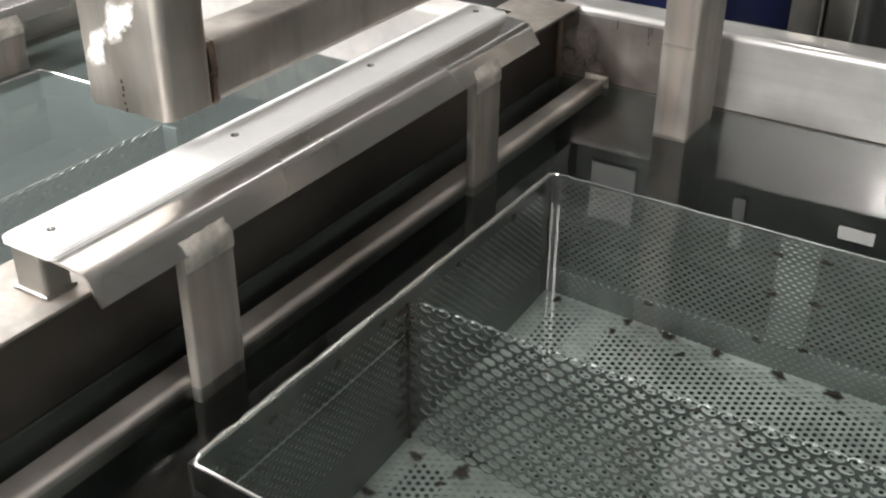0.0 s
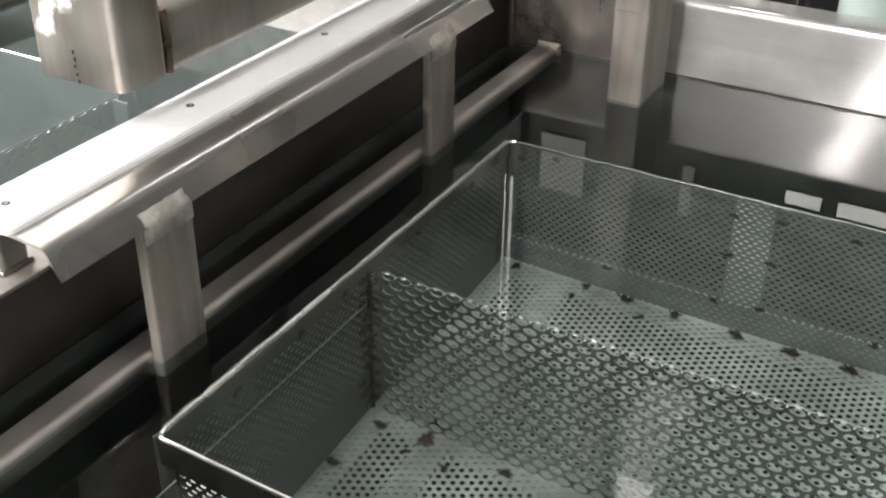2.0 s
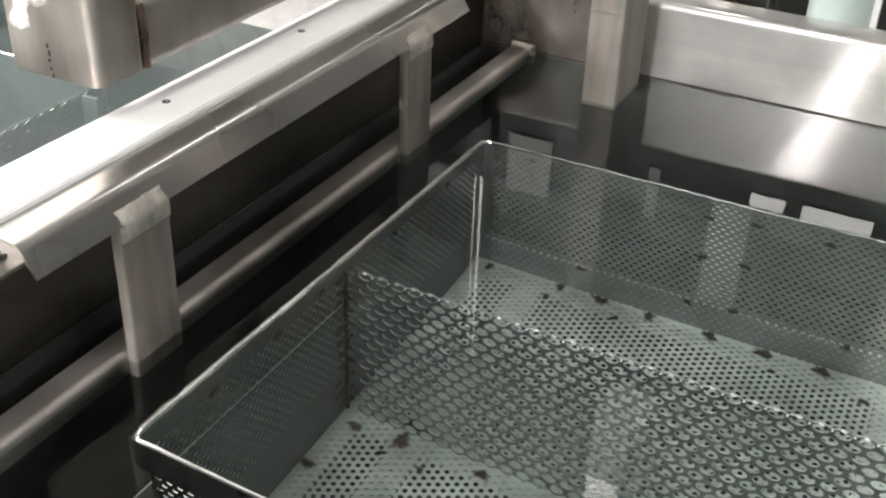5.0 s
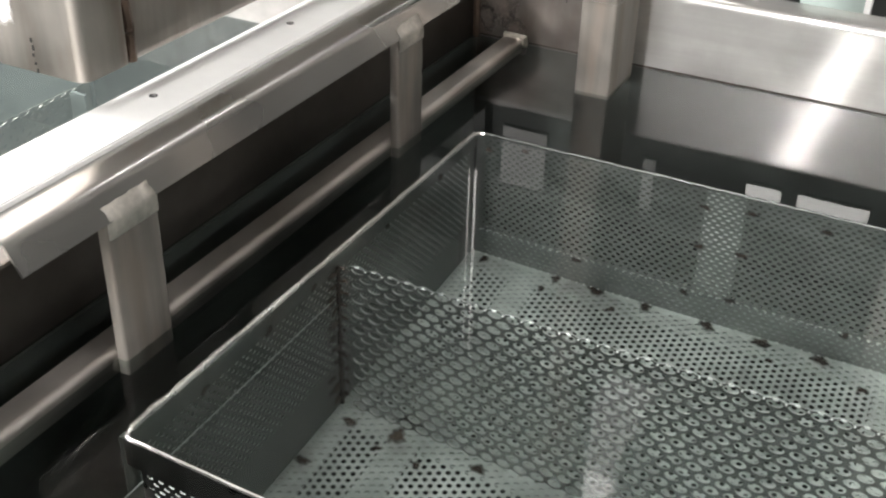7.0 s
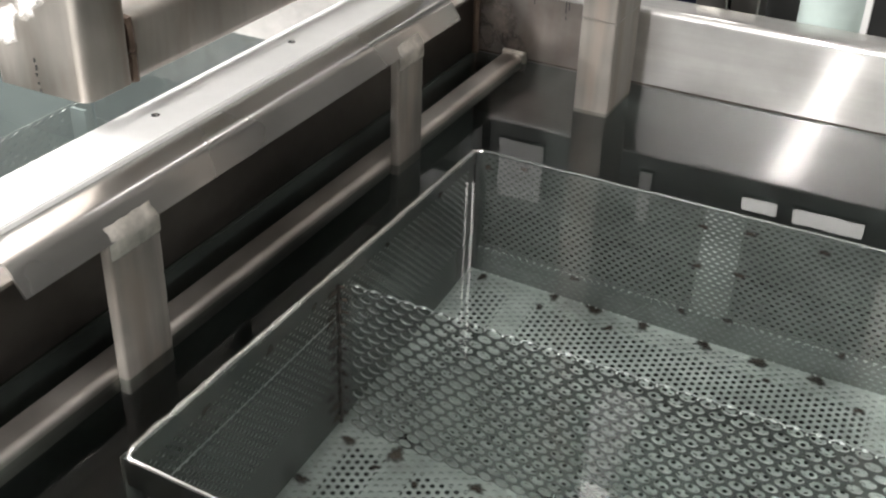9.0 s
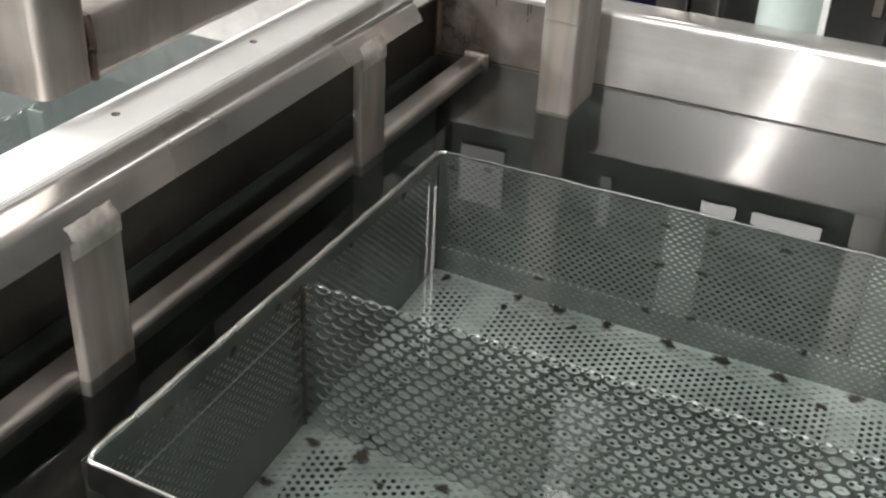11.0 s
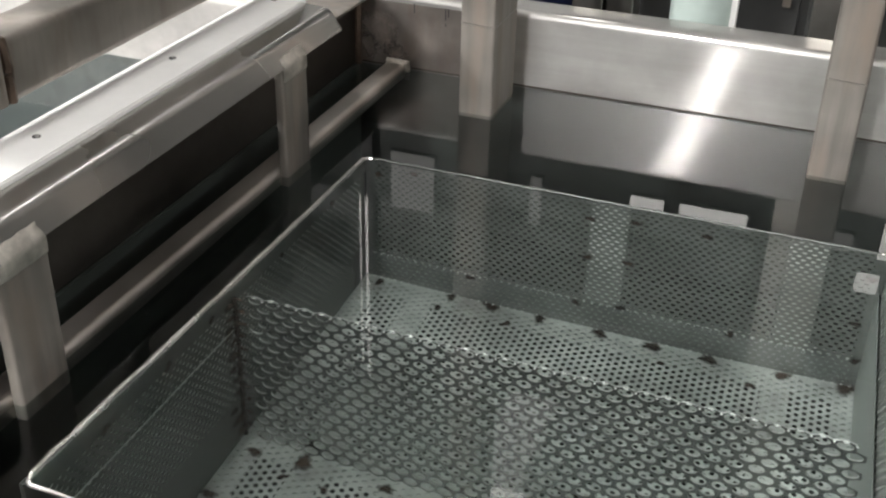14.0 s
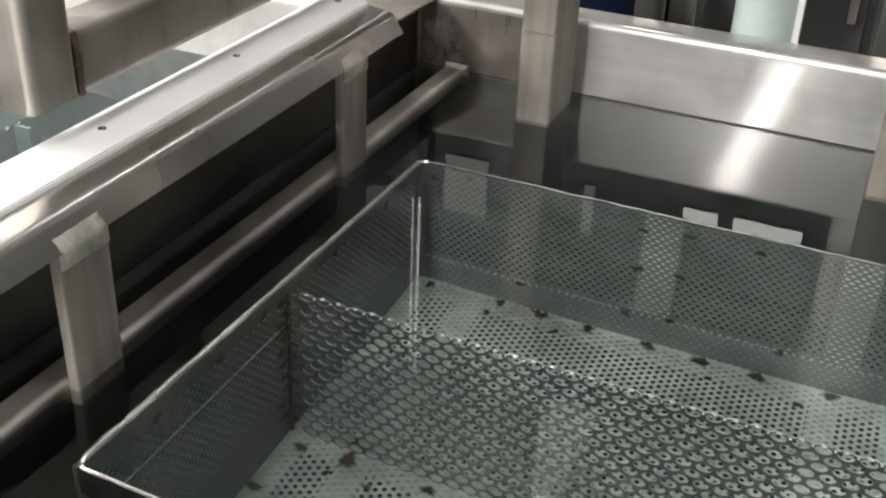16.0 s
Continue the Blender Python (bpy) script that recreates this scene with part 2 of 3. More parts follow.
def box(x0, x1, y0, y1, z0, z1, bevel=0.0, bm=None):
    own = bmesh.new()
    bmesh.ops.create_cube(own, size=1)
    for v in own.verts:
        v.co = Vector(((x0 + x1) / 2 + v.co.x * (x1 - x0), (y0 + y1) / 2 + v.co.y * (y1 - y0), (z0 + z1) / 2 + v.co.z * (z1 - z0)))
    if bevel:
        bmesh.ops.bevel(own, geom=own.edges[:], offset=bevel, segments=2, profile=0.6, affect="EDGES")
    if bm is None:
        return own
    tmp = bpy.data.meshes.new("tmp")
    own.to_mesh(tmp)
    own.free()
    bm.from_mesh(tmp)
    bpy.data.meshes.remove(tmp)
    return bm


def prism(profile, axis, a, b, bm=None):
    """Closed profile of 2D points, run from a to b along an axis (x: (y, z); y: (x, z); z: (x, y))."""
    bm = bm or bmesh.new()
    place = {"x": lambda p, s: (s, p[0], p[1]), "y": lambda p, s: (p[0], s, p[1]), "z": lambda p, s: (p[0], p[1], s)}[axis]
    r0 = [bm.verts.new(place(p, a)) for p in profile]
    r1 = [bm.verts.new(place(p, b)) for p in profile]
    n = len(profile)
    for k in range(n):
        bm.faces.new((r0[k], r0[(k + 1) % n], r1[(k + 1) % n], r1[k]))
    bm.faces.new(r0[::-1])
    bm.faces.new(r1)
    bmesh.ops.recalc_face_normals(bm, faces=bm.faces[:])
    return bm


def rounded(u0, u1, v0, v1, r, seg=5):
    """Rectangle with rounded corners."""
    out = []
    for cu, cv, a in ((u1 - r, v1 - r, 0), (u0 + r, v1 - r, 90), (u0 + r, v0 + r, 180), (u1 - r, v0 + r, 270)):
        for k in range(seg + 1):
            q = radians(a + 90 * k / seg)
            out.append((cu + r * math.cos(q), cv + r * math.sin(q)))
    return out


def sheet_profile(line, thick):
    """A bent sheet's closed profile: the line and its offset to the right-hand side."""
    pts = [Vector(p) for p in line]
    off = []
    for k, p in enumerate(pts):
        d = (pts[min(k + 1, len(pts) - 1)] - pts[max(k - 1, 0)]).normalized()
        off.append(p + Vector((d.y, -d.x)) * thick)
    return [tuple(p) for p in pts] + [tuple(p) for p in off[::-1]]


def arc(cx, cz, r, a0, a1, seg=8):
    return [(cx + r * math.cos(radians(a0 + (a1 - a0) * k / seg)), cz + r * math.sin(radians(a0 + (a1 - a0) * k / seg))) for k in range(seg + 1)]


def wire(points, r, sides=8, wobble=0.0):
    """A round bar through the points."""
    bm = bmesh.new()
    rings = []
    for k, p in enumerate(points):
        p = Vector(p)
        d = (Vector(points[min(k + 1, len(points) - 1)]) - Vector(points[max(k - 1, 0)])).normalized()
        q = d.to_track_quat("Z", "Y")
        rr = r * (1 + wobble * (random.random() - 0.5))
        rings.append([bm.verts.new(p + q @ Vector((rr * math.cos(2 * math.pi * i / sides), rr * math.sin(2 * math.pi * i / sides), 0))) for i in range(sides)])
    for a, b in zip(rings, rings[1:]):
        for i in range(sides):
            bm.faces.new((a[i], a[(i + 1) % sides], b[(i + 1) % sides], b[i]))
    bm.faces.new(rings[0][::-1])
    bm.faces.new(rings[-1])
    return bm


def bead(points, r, bumps=0.35):
    """A weld bead: a lumpy round bar."""
    pts = []
    for a, b in zip(points, points[1:]):
        n = max(2, int((Vector(b) - Vector(a)).length / 0.004))
        pts += [Vector(a).lerp(Vector(b), k / n) for k in range(n)]
    pts.append(Vector(points[-1]))
    return wire(pts, r, 7, bumps)


def weld_patch(y0, y1, z0, z1):
    """A lumpy ground-down weld across a leg's top."""
    bm = bmesh.new()
    ny, nz, grid = 22, 8, []
    for j in range(nz + 1):
        row = []
        for i in range(ny + 1):
            u, v = i / ny, j / nz
            p = Vector((u * 9 + y0 * 40, v * 3.5, 2.0))
            edge = min(1.0, 6 * min(u, 1 - u, v + 0.02, 1.05 - v))
            z = z0 + (z1 - z0) * v + 0.0022 * noise.noise(Vector((u * 4 + y0 * 30, 7.0, v)))
            front = -0.6115 - max(0.0, z - 1.0425) * 0.64
            x = front + 0.0016 * max(0.0, edge) ** 0.6 - 0.0012 + 0.0008 * noise.noise(p)
            row.append(bm.verts.new((x, y0 + (y1 - y0) * u, z)))
        grid.append(row)
    for a, b in zip(grid, grid[1:]):
        for i in range(ny):
            bm.faces.new((a[i], a[i + 1], b[i + 1], b[i]))
    back = [bm.verts.new(Vector((c.co.x - 0.003, c.co.y, c.co.z))) for c in (grid[0][0], grid[0][-1], grid[-1][-1], grid[-1][0])]
    bm.faces.new(back[::-1])
    return bm


def blob(x, y, z, r, normal="z"):
    """A flat uneven spot: burnt or rusty metal, a pale patch, or painted shade."""
    bm = bmesh.new()
    worn = bm.verts.layers.float.new("burn")
    c = bm.verts.new((0, 0, 0.0012))
    c[worn] = 1.0
    ring = []
    a1, a2, a3 = (random.uniform(0, 6.28) for _ in range(3))
    for k in range(24):
        q = 2 * math.pi * k / 24
        rr = r * (0.92 + 0.20 * math.sin(2 * q + a1) + 0.13 * math.sin(3 * q + a2) + 0.09 * math.sin(7 * q + a3))
        ring.append(bm.verts.new((rr * math.cos(q), rr * math.sin(q), 0.0002)))
    for k in range(24):
        bm.faces.new((c, ring[k], ring[(k + 1) % 24]))
    turn = {"z": Matrix(), "-y": pose(0, 0, 0, 90), "x": pose(0, 0, 0, 0, 90)}[normal]
    bm.transform(Matrix.Translation((x, y, z)) @ turn)
    return bm


def perforated(name, mat, parent, u0, u1, v0, v1, pitch, hole, place, depth, label="", sides=12, edge=True, cut=None):
    """A sheet with staggered round holes. place(u, v, w) gives the point at height w over the sheet's seen face."""
    rows = int((v1 - v0) / (pitch * 0.866))
    cols = int((u1 - u0) / pitch) - 1
    du, dv = (u1 - u0 - (cols + 0.5) * pitch) / 2, (v1 - v0 - rows * pitch * 0.866) / 2
    ring_out, ring_in = [], []
    apothem = pitch / 2
    for k in range(sides):
        q = 2 * math.pi * k / sides
        d = apothem / math.cos((q + math.pi / 6) % (math.pi / 3) - math.pi / 6)
        ring_out.append((d * math.cos(q), d * math.sin(q)))
        ring_in.append((hole / 2 * math.cos(q), hole / 2 * math.sin(q)))
    verts, faces, walls = [], [], []
    for j in range(rows):
        for i in range(cols):
            cu = u0 + du + (i + 0.5 + (0.5 if j % 2 else 0)) * pitch
            cv = v0 + dv + (j + 0.5) * pitch * 0.866
            base = len(verts)
            for a, b in ring_out:
                verts.append(place(cu + a, cv + b, 0))
            for a, b in ring_in:
                verts.append(place(cu + a, cv + b, 0))
            for a, b in ring_in:
                verts.append(place(cu + a, cv + b, -depth))
            for k in range(sides):
                m = (k + 1) % sides
                faces.append((base + k, base + m, base + sides + m, base + sides + k))
                walls.append(len(faces))
                faces.append((base + sides + k, base + sides + m, base + 2 * sides + m, base + 2 * sides + k))
            if not edge and j == rows - 1:
                for k in range(sides // 2):
                    verts += [place(cu + ring_out[k][0], cv + ring_out[k][1], -depth), place(cu + ring_out[k + 1][0], cv + ring_out[k + 1][1], -depth)]
                    walls.append(len(faces))
                    faces.append((base + k, base + k + 1, len(verts) - 1, len(verts) - 2))
    if edge:
        m = pitch * 0.55
        for a0, a1, b0, b1 in ((u0, u0 + du + m, v0, v1), (u1 - du - m, u1, v0, v1), (u0, u1, v0, v0 + dv + m * 0.7), (u0, u1, v1 - dv - m * 0.7, v1)):
            base = len(verts)
            verts += [place(a0, b0, -0.0004), place(a1, b0, -0.0004), place(a1, b1, -0.0004), place(a0, b1, -0.0004)]
            faces.append((base, base + 1, base + 2, base + 3))
    me = bpy.data.meshes.new(name)
    me.from_pydata([tuple(v) for v in verts], [], faces)
    me.materials.append(mat)
    if cut:
        me.materials.append(cut)
        for k in walls:
            me.polygons[k].material_index = 1
    ob = new(name, me)
    ob.parent = parent
    if label:
        ob["label"] = label
    return ob


def set_structure(ob, label, category):
    return tagged(ob, label, category, "", "structure")


# ------------------------------------------------------------------ the hall
HX0, HX1, HY0, HY1, HZ = -6.0, 4.5, -6.5, 5.0, 3.6
set_structure(link("floor", box(HX0, HX1, HY0, HY1, -0.1, 0), CONCRETE), "grey concrete factory hall floor", "floor")
set_structure(link("ceiling", box(HX0, HX1, HY0, HY1, HZ, HZ + 0.1), WHITE), "white painted hall ceiling", "ceiling")
set_structure(link("wall_north", box(HX0, HX1, HY1, HY1 + 0.1, 0, HZ), PAINT), "grey painted hall wall behind the tanks", "wall")
set_structure(link("wall_south", box(HX0, HX1, HY0 - 0.1, HY0, 0, HZ), PAINT), "grey painted hall wall", "wall")
set_structure(link("wall_west", box(HX0 - 0.1, HX0, HY0, HY1, 0, HZ), PAINT_LIGHT), "grey painted hall wall", "wall")
set_structure(link("wall_east", box(HX1, HX1 + 0.1, HY0, HY1, 0, HZ), PAINT), "grey painted hall wall", "wall")

for lx, ly, lz, lw, ll, _ in LAMPS:
    lamp = thing("ceiling_lamp", "unseen long fluorescent ceiling lamp with white housing, placed for its light", "lamp", "ceiling lamps")
    part("housing", box(lx - lw * 0.7, lx + lw * 0.7, ly - ll / 2 - 0.03, ly + ll / 2 + 0.03, lz + 0.03, HZ, 0.01), WHITE, lamp)
    for s in (-1, 1):
        part("lamp_tube", wire([(lx + s * lw * 0.3, ly - ll / 2, lz + 0.016), (lx + s * lw * 0.3, ly + ll / 2, lz + 0.016)], 0.013, 10), TUBE_GLOW, lamp, "lit fluorescent tube")

# ------------------------------------------------------------------ the tank
X_PART, Y_WALL, RIM = -0.710, 1.508, 1.015
X_EAST, Y_NEAR, BED = 0.42, 0.22, 0.36


def rim_wall(name, axis_run, face, direction, a, b, label, flange=0.058, mat=STEEL_WALL):
    """A tank wall of bent sheet: upright face, rolled top edge, flat flange and a folded-down outer edge."""
    r = 0.009
    line = [(face, WATER - 0.006), (face, RIM - r - 0.0035), (face, RIM - r)]
    s = direction
    line += [(face + s * (r - r * math.cos(radians(q))), RIM - r + r * math.sin(radians(q))) for q in (15, 30, 45, 60, 75, 90)]
    line += [(face + s * (flange - 0.003), RIM), (face + s * flange, RIM - 0.003), (face + s * flange, RIM - 0.04)]
    prof = [Vector(p) for p in line]
    inner = []
    for k, p in enumerate(prof):
        d = (prof[min(k + 1, len(prof) - 1)] - prof[max(k - 1, 0)]).normalized()
        inner.append(p + Vector((d.y, -d.x)) * (0.003 * s))
    closed = [tuple(p) for p in prof] + [tuple(p) for p in inner[::-1]]
    return set_structure(link(name, prism(closed, axis_run, a, b), mat, smooth=True), label, "tank wall")


rim_wall("tank_wall_far", "x", Y_WALL, 1, X_PART + 0.002, X_EAST, "brushed stainless steel tank end wall with rolled rim")
set_structure(link("tank_wall_side", box(X_PART - 0.004, X_PART, Y_NEAR, Y_WALL + 0.055, BED, RIM - 0.006), PARTITION), "dull steel partition between two tanks, coloured dark for the rail's shade", "tank wall")
set_structure(link("tank_wall_side_flange", box(-0.782, -0.678, Y_NEAR - 0.05, Y_WALL + 0.002, RIM - 0.005, RIM, 0.002), STEEL_POST, smooth=True), "flat steel flange along the top of the tank partition", "flange")
# Dark lower walls: no lining is known, the underwater shade is painted on.
set_structure(link("tank_liner_far", box(X_PART, X_EAST, Y_WALL + 0.001, Y_WALL + 0.005, BED, WATER - 0.0065), LINER), "tank end wall under water, shade put into its dark colour", "tank wall")
set_structure(link("tank_liner_side", box(X_PART, X_PART + 0.004, Y_NEAR, Y_WALL, BED, WATER - 0.0065), SIDE_LINER), "partition under water, shade put into its dark colour", "tank wall")
# Near wall is out of view and cut low to let light in.
set_structure(link("tank_wall_near", box(X_PART, X_EAST, Y_NEAR - 0.004, Y_NEAR, BED, WATER + 0.03), LINER), "tank wall with underwater shade put into its dark colour", "tank wall")
set_structure(link("tank_wall_right", box(X_EAST, X_EAST + 0.004, Y_NEAR, Y_WALL, BED, RIM), LINER), "tank wall with underwater shade put into its dark colour", "tank wall")
set_structure(link("tank_bottom", box(X_PART, X_EAST, Y_NEAR, Y_WALL, BED - 0.004, BED), LINER), "tank bottom under water, shade put into its dark colour", "tank bottom")


def water_sheet(name, x0, x1, y0, y1, label, mat):
    bm = bmesh.new()
    bm.faces.new([bm.verts.new(p) for p in ((x0, y0, WATER), (x1, y0, WATER), (x1, y1, WATER), (x0, y1, WATER))])
    ob = link(name, bm, mat)
    ob.visible_shadow = False
    return set_structure(ob, label, "water")


# Thin dark strip that paints the meniscus where water meets the wall.
set_structure(link("trim_tide_mark", box(X_PART + 0.003, X_EAST, Y_WALL - 0.0007, Y_WALL - 0.0002, WATER - 0.001, WATER + 0.0022), RUST), "dark line along the end wall, painted for the water's meniscus", "tide mark")
# Weld heat tint; the largest spot also paints the corner's shade.
for k, (sx, sz, sr) in enumerate(((-0.648, 0.925, 0.024), (-0.690, 0.930, 0.022), (-0.672, 0.957, 0.040))):
    set_structure(link("trim_heat_stain", blob(sx, Y_WALL - 0.0009 - 0.0003 * k, sz, sr, "-y"), HEAT), "brown heat tint round the bar's weld, with corner shade painted in", "stain")
# Thin dark sheet that paints the corner's shade onto the end wall.
set_structure(link("trim_corner_sheet", box(X_PART + 0.003, -0.512, Y_WALL - 0.0006, Y_WALL - 0.0001, WATER + 0.0024, RIM - 0.0125), DULL), "dull brown-grey corner of the end wall, shade and heat tint painted in", "stain")
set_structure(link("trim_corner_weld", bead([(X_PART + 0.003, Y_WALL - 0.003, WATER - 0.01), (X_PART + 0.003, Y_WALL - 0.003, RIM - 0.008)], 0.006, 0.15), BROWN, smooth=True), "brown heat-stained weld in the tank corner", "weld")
water_sheet("water_tank", X_PART + 0.0005, X_EAST - 0.0005, Y_NEAR + 0.0005, Y_WALL - 0.0005, "still clear water filling the washing tank", WATER_MAT)

# neighbouring tank
NX0, NX1, NY, LOW = -1.53, -0.750, 1.372, 0.947
set_structure(link("tank_wall_neighbour", box(NX1, NX1 + 0.004, Y_NEAR, NY, BED, RIM - 0.006), STEEL_DARK), "dull steel side wall of the neighbouring tank", "tank wall")
rim_wall("tank_wall_neighbour_far", "x", NY, 1, NX0, NX1, "grey steel end wall of the neighbouring tank", mat=STEEL_MATTE)
set_structure(link("tank_wall_neighbour_left", box(NX0 - 0.05, NX0, Y_NEAR, 2.2, BED, LOW, 0.004), STEEL_DARK), "dark steel partition of the neighbouring tank", "tank wall")
set_structure(link("tank_liner_neighbour_far", box(NX0, NX1, NY + 0.001, NY + 0.005, BED, WATER - 0.0065), STEEL), "steel lower end wall of the neighbouring tank", "tank wall")
set_structure(link("tank_wall_neighbour_near", box(NX0, NX1, Y_NEAR - 0.004, Y_NEAR, BED, LOW), STEEL_DARK), "steel wall of the neighbouring tank", "tank wall")
set_structure(link("tank_bottom_neighbour", box(NX0, NX1, Y_NEAR, NY, BED - 0.004, BED), STEEL), "steel bottom of the neighbouring tank", "tank bottom")
water_sheet("water_neighbour", NX0 + 0.0005, NX1 - 0.0005, Y_NEAR + 0.0005, NY - 0.0005, "still greenish water in the neighbouring tank", WATER_GREEN)

# steel stand that carries both tanks
stand = thing("tank_stand", "dark steel stand of square tubes under both washing tanks", "stand")
for lx in (NX0 - 0.04, NX1 - 0.02, X_EAST - 0.06):
    for ly in (Y_NEAR + 0.02, NY - 0.10):
        leg = part("leg", prism(rounded(lx, lx + 0.06, ly, ly + 0.06, 0.006, 3), "z", 0.012, BED - 0.065), STEEL_DARK, stand, smooth=True)
        part("foot_plate", box(lx - 0.02, lx + 0.08, ly - 0.02, ly + 0.08, 0, 0.012, 0.002), STEEL_DARK, leg)
for ly in (Y_NEAR + 0.02, NY - 0.10):
    part("cross_tube", box(NX0 - 0.05, X_EAST, ly, ly + 0.06, BED - 0.065, BED - 0.0045, 0.004), STEEL_DARK, stand)
rest = thing("basket_rest", "dark steel angle bars on the tank bottom under the basket", "basket rest")
for ry in (0.56, 1.10):
    part("bar", box(-0.56, 0.11, ry, ry + 0.03, BED + 0.0005, 0.5475), LINER, rest)

# ------------------------------------------------------------------ posts dipping into the tank, hung from above
PX, PY, PW, PD = -0.4424, 1.376, 0.050, 0.102


def square_post(x1, y0, label):
    post = thing("square_post", label, "post", "tank posts")
    part("tube", prism(rounded(x1 - PW, x1, y0, y0 + PD, 0.004, 3), "z", 0.888, HZ), STEEL_POST, post, smooth=True)
    part("weld_seam", bead([(x1 - PW - 0.0005, y0 - 0.0005, 1.032), (x1 + 0.0005, y0 - 0.0005, 1.030), (x1 + 0.0005, y0 + PD, 1.031)], 0.0005), STEEL_DARK, post, "thin weld seam round the post")
    return post


square_post(PX, PY, "rectangular mill-finish steel post dipping into the water")
square_post(0.0396, 1.362, "rectangular steel post dipping into water beside the end wall")

# ------------------------------------------------------------------ guide rail over the partition
rail = thing("guide_rail", "stainless guide rail with white plastic wear strip on the partition", "guide rail")
S0, S1 = 0.497, 1.2535
bm = prism(rounded(-0.7265, -0.6610, S0, S1, 0.008, 4), "z", 1.0715, 1.0775)
bmesh.ops.bevel(bm, geom=[e for e in bm.edges if abs(e.verts[0].co.z - 1.0775) < 1e-5 and abs(e.verts[1].co.z - 1.0775) < 1e-5], offset=0.0015, segments=2, affect="EDGES")
strip = part("wear_strip", bm, PLASTIC, rail, "white plastic wear strip with screw holes", smooth=True)
for y in (0.5285, 0.7604, 0.9934, 1.2306):
    bm = bmesh.new()
    bmesh.ops.create_cone(bm, cap_ends=True, segments=20, radius1=0.0042, radius2=0.0042, depth=0.0006, matrix=pose(-0.6975, y, 1.0777))
    part("screw_hole", bm, HOLE, strip, "dark countersunk screw hole")
    bm = bmesh.new()
    bmesh.ops.create_cone(bm, cap_ends=True, segments=20, radius1=0.0018, radius2=0.0015, depth=0.0008, matrix=pose(-0.6965, y, 1.0783))
    part("screw", bm, STEEL_RAIL, strip, "steel screw head")
line = [(-0.705, 1.0712), (-0.655, 1.0712), (-0.636, 1.0690)]
line += [(-0.636 + 0.013 * math.sin(radians(q)), 1.056 + 0.013 * math.cos(radians(q))) for q in (14, 24, 34, 44, 54, 62)]
line += [(-0.6120, 1.0425)]
bm = prism(sheet_profile(line, 0.003), "y", 0.501, 1.2520)
part("drip_shield", bm, STEEL_RAIL, rail, "bent bright steel drip shield", smooth=True)
for y in (0.512, 0.86, 1.20):
    # Farther stubs take the shade colour so that no bright reflection shows.
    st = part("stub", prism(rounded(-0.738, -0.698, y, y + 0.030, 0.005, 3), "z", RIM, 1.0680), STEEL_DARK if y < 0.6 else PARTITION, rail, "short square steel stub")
    if y < 0.6:
        part("weld_bead", bead([(-0.739, y - 0.001, RIM + 0.002), (-0.697, y - 0.001, RIM + 0.002), (-0.697, y + 0.031, RIM + 0.002)], 0.0022), STEEL_DARK, st)
for y0, y1 in ((0.594, 0.658), (1.0915, 1.1535)):
    leg = part("leg", prism(rounded(-0.626, -0.6135, y0, y1, 0.003, 3), "z", 0.872, 1.0440), STEEL_POST, rail, "flat steel leg reaching into the water", smooth=True)
    part("weld_patch", weld_patch(y0 + 0.0005, y1 - 0.0005, 1.0260, 1.0550), WELD_PALE, leg, "pale uneven weld where the leg meets the shield", True)

# ledge bar at the water line
bar = thing("ledge_bar", "rounded steel bar along the partition at water level", "bar")
part("tube", prism([(-0.655, 0.872), (-0.6265, 0.872), (-0.6245, 0.874)] + arc(-0.6320, 0.9030, 0.0075, 0, 90, 8) + [(-0.653, 0.9105), (-0.655, 0.9085)], "y", Y_NEAR, 1.497), STEEL_BAR, bar, smooth=True)
part("end_weld", bead([(-0.655, 1.497, 0.912), (-0.622, 1.498, 0.911), (-0.621, 1.499, 0.895)], 0.005), WELD, bar, "brown heat-stained weld")

# ------------------------------------------------------------------ the washing basket
BX0, BX1, BY0, BY1, BZ, BT = -0.5493, 0.0985, 0.5167, 1.1842, 0.555, 0.8965


SEAM = 0.803


